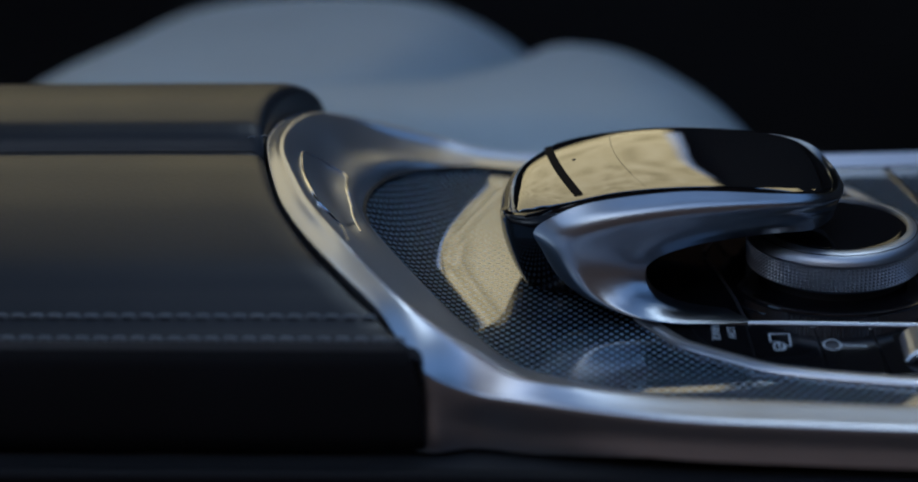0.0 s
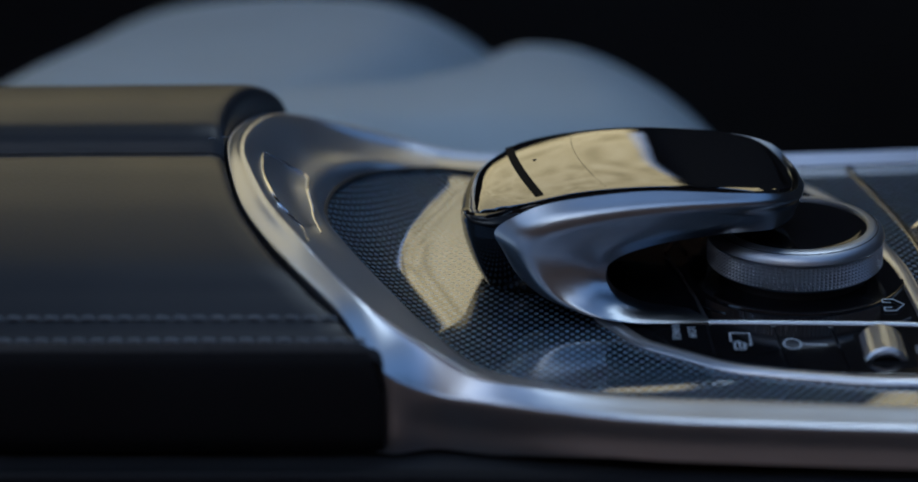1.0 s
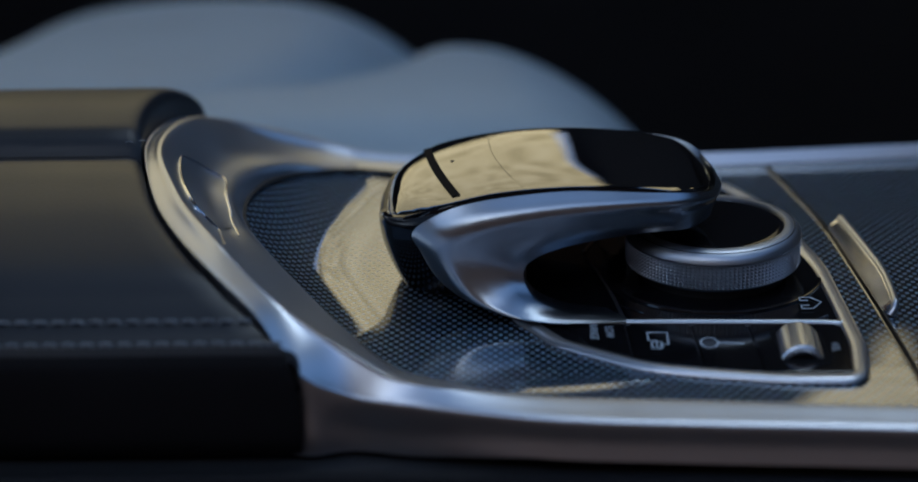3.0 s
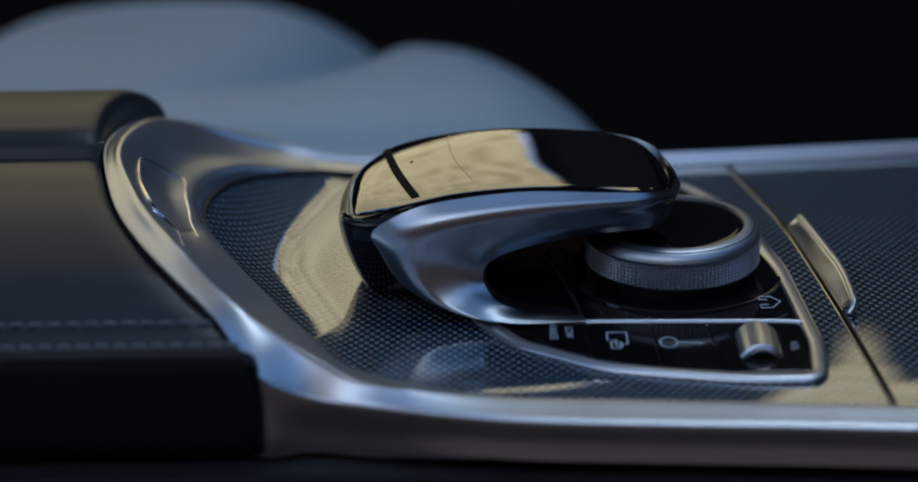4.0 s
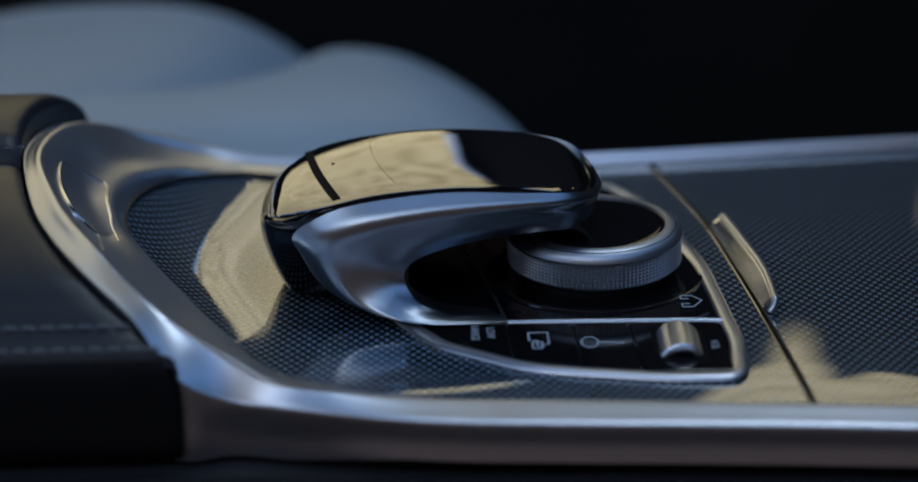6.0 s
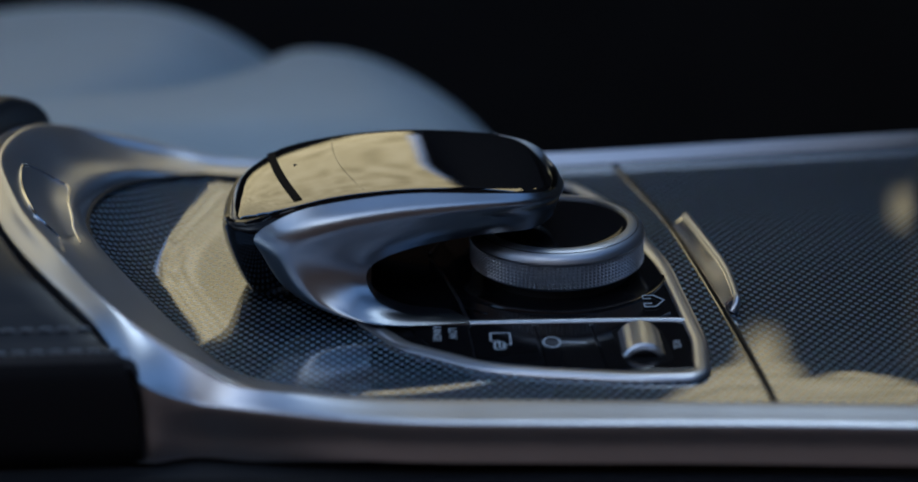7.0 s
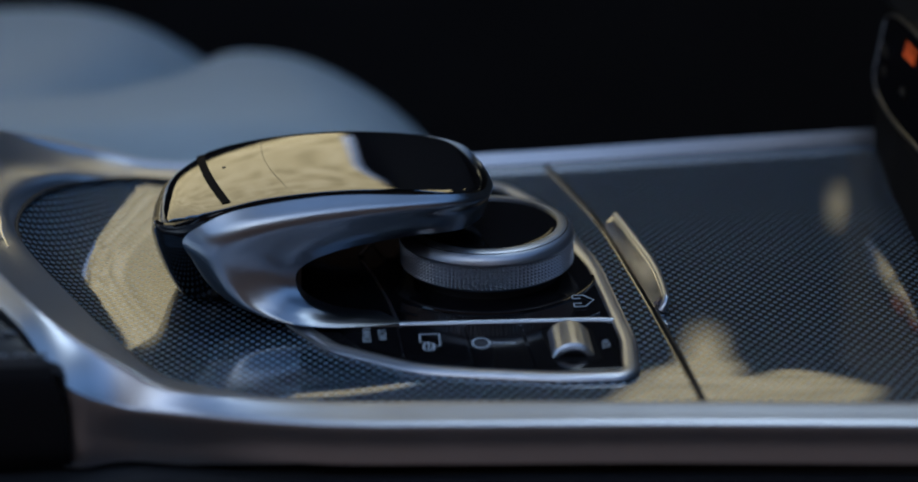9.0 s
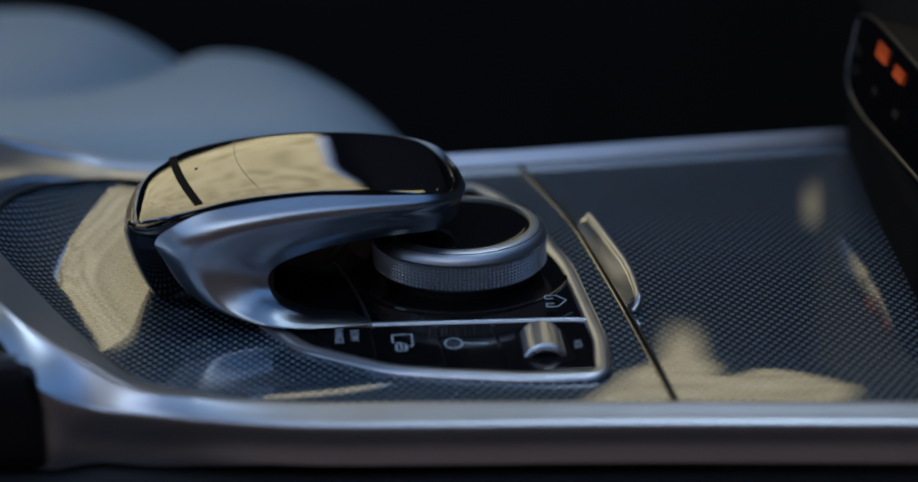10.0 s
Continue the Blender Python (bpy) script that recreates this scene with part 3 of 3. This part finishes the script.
# ---- dashboard end of the console ----
dash = thing("dashboard_stack", "dark glossy centre stack with orange lit display", "dashboard")
A0, A1, B0, B1 = (np.array(q, float) for q in ((145, 97, 24.6), (154, -70, 29.8), (153, 106, 55.7), (168, -66, 47)))


def on_stack(u, v, out=0.0):
    n = np.cross(A1 - A0, B0 - A0)
    n /= np.linalg.norm(n)
    n = n if n[0] < 0 else -n
    return tuple(A0 * (1 - u) * (1 - v) + A1 * u * (1 - v) + B0 * (1 - u) * v + B1 * u * v + n * out)


bm = bmesh.new()
face = rounded([(0, 0), (1, 0), (1, 1), (0, 1)], [0.3, 0.1, 0.05, 0.2], 8)
rows = [[on_stack(u, v, o) for u, v in face] for o in (-60, -1, 0)]
bm = sheet(rows, True, True)
part("stack_face", bm, GLOSS, dash, "glossy black control face")
part("stack_trim", tube([on_stack(u, v, 0) for u, v in face], 0.6, True, 8), DARK_TRIM, dash, "thin silver trim")
part("lower_body", slab(rounded([(152, 122), (147, 60), (144, -30), (153, -124), (300, -124), (300, 122)], [6, 40, 60, 14, 5, 5], 6), -2, 26, 5, 4), MATTE, dash, "dark lower body")
# block out of view, added to keep front light off the seat
part("seat_shade", box(320, 880, 262, 700, -60, 240, 25), DARK, dash, "unseen black dashboard block added to shade the far seat")
part("upper_body", box(172, 420, -330, 262, 30, 180, 20), DARK, dash)
for u, v, w, h in ((0.155, 0.79, 0.07, 0.2), (0.275, 0.76, 0.06, 0.16)):
    q = [on_stack(u, v - h / 2, 0.4), on_stack(u + w, v - h / 2, 0.4), on_stack(u + w, v + h / 2, 0.4), on_stack(u, v + h / 2, 0.4)]
    for k in range(3):
        f0, f1 = k / 3, k / 3 + (0.26, 0.2, 0.15)[k]
        r = [[tuple(np.array(q[0]) + (np.array(q[3]) - np.array(q[0])) * f) for f in (f0, f1)], [tuple(np.array(q[1]) + (np.array(q[2]) - np.array(q[1])) * f) for f in (f0, f1)]]
        part("display_bar", sheet(r), ORANGE, dash, "orange lit display bar", smooth=False)

for u, v in ((0.05, 0.32), (0.19, 0.32), (0.34, 0.32), (0.02, 0.52), (0.05, 0.50)):
    part("button_mark", sheet([[on_stack(u, v, 0.35), on_stack(u + 0.035, v, 0.35)], [on_stack(u, v + 0.09, 0.35), on_stack(u + 0.035, v + 0.09, 0.35)]]), DARK_TRIM, dash, "faint printed bar", smooth=False)

# ---- seat beyond the console ----
seat = thing("car_seat", "pale blue-grey leather front seat in soft shade", "car seat")


def cushion(name, outline, z, depth, puff, label):
    o = spline(outline, 8)
    c = o.mean(axis=0)
    rows = []
    for a in np.linspace(0, math.pi / 2, 22):
        k = 1.1 - 0.75 * (1 - math.cos(a))
        rows.append([(c[0] + (x - c[0]) * k, c[1] + (y - c[1]) * k, z - depth * (1 - math.sin(a)) + puff) for x, y in o])
    rows.append([(c[0] + (x - c[0]) * 0.15, c[1] + (y - c[1]) * 0.15, z + puff) for x, y in o])
    return part(name, sheet(rows, True, True), SEAT, seat, label)


cushion("seat_cushion", [(13, 165), (13, 200), (4, 265), (-29, 330), (-63, 350), (-85, 340), (-112, 295), (-152, 262), (-202, 236), (-317, 215), (-347, 160), (-187, 138), (-47, 138), (-1, 146), (13, 165)], -13, 120, 3, "seat cushion with raised side")
cushion("seat_bolster", [(-73, 330), (-77, 375), (-119, 425), (-209, 432), (-294, 395), (-334, 320), (-379, 220), (-359, 150), (-179, 150), (-99, 250), (-73, 330)], -13, 160, 3, "far raised bolster")

# ---- cabin round it ----
floor = tagged(part("floor", box(-1500, 1300, -480, 900, -420, -400), CARPET), "black carpeted cabin floor", "floor", kind="structure")
tunnel = thing("console_base", "black lower console body under the silver surround", "console base")
part("base_body", box(-520, 300, -112, 104, -400, -17, 4), DARK, tunnel)
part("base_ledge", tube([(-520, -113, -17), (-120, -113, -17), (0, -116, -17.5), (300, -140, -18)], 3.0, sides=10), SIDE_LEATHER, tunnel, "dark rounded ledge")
tagged(part("wall_far", box(-1500, 900, 760, 830, -400, 170), DARK), "black far door panel below its window", "door panel", kind="structure")
PILLAR = [(-46, 160), (-37, 255), (-26, 310), (-8, 350), (18, 400), (40, 480), (48, 560), (55, 900), (150, 900), (150, 160)]
tagged(part("pillar", sheet([[(x, y, z) for x, z in PILLAR] for y in (740, 830)], True, True), DARK), "dark pillar between the windows", "pillar", kind="structure")
# added reflector, leaning back to throw a pale sky streak onto the hand rest
REFLECTOR = [(-44, 190), (-36, 258), (-26, 310), (-9, 348), (16, 396), (39, 476)]
rows = []
for x, z in spline(REFLECTOR, 6):
    y = 739 - 0.33 * (476 - z)
    rows.append([(x, y, z), (x + 9, y, z), (x + 9, 739.5, z), (x, 739.5, z)])
tagged(part("streak_reflector", sheet(rows, True, True), CHROME), "unseen polished reflector added for a pale streak in the hand rest", "window trim", kind="structure")
tagged(part("pillar", slab([(330, 740), (500, 740), (500, 830), (330, 830)], 160, 900), DARK), "dark front pillar", "pillar", kind="structure")
# added mask: its cut edge and slot shape the gold reflected in the cover
GOLD_MASK = [(150, 160), (330, 160), (330, 570), (300, 520), (288, 495), (288, 283), (288, 257), (264, 257), (264, 280), (286, 282), (286, 490), (262, 450), (240, 425), (230, 445), (222, 470), (212, 465), (206, 400), (192, 352), (176, 350), (162, 400), (150, 430)]
tagged(part("gold_mask", sheet([[(x, y, z) for x, z in GOLD_MASK] for y in (740, 748)], True, True), DARK), "unseen dark mask added to shape the gold reflection on the cover", "window ledge", kind="structure")
tagged(part("wall_far_header", box(-1500, 900, 700, 830, 865, 900), HEADLINER), "dark window header", "window header", kind="structure")
for name, q in (("ceiling", (-1500, -380, -420, 830)), ("ceiling_front", (350, 520, -420, 830)), ("ceiling_side", (-380, 350, 420, 830)), ("ceiling_edge", (-380, 350, -420, -330))):
    tagged(part(name, box(*q, 900, 940), HEADLINER), "dark fabric headliner round the glass roof", "ceiling", kind="structure")
tagged(part("wall_rear", box(-1540, -1500, -480, 830, -400, 900), DARK), "dark rear of the cabin", "wall", kind="structure")
tagged(part("wall_front", box(900, 960, -480, 830, -400, 180), DARK), "dark front bulkhead below the windscreen", "wall", kind="structure")
tagged(part("ground", box(-30000, 30000, -30000, 30000, -760, -740), PAVING), "brown paving outside the car", "ground", kind="structure")
# added wall out of view: browns the silver's reflections, blocks the low sky
tagged(part("brown_reflector", box(-9000, 9000, -4100, -4000, -740, 3700), BROWN), "unseen brown wall added to reflect in the silver and hide low sky", "wall", kind="structure")
tagged(part("backdrop", box(-9000, 2600, 6000, 6050, -740, 5200), TREES), "golden autumn trees, their sunlight put in as glow", "backdrop", kind="structure")
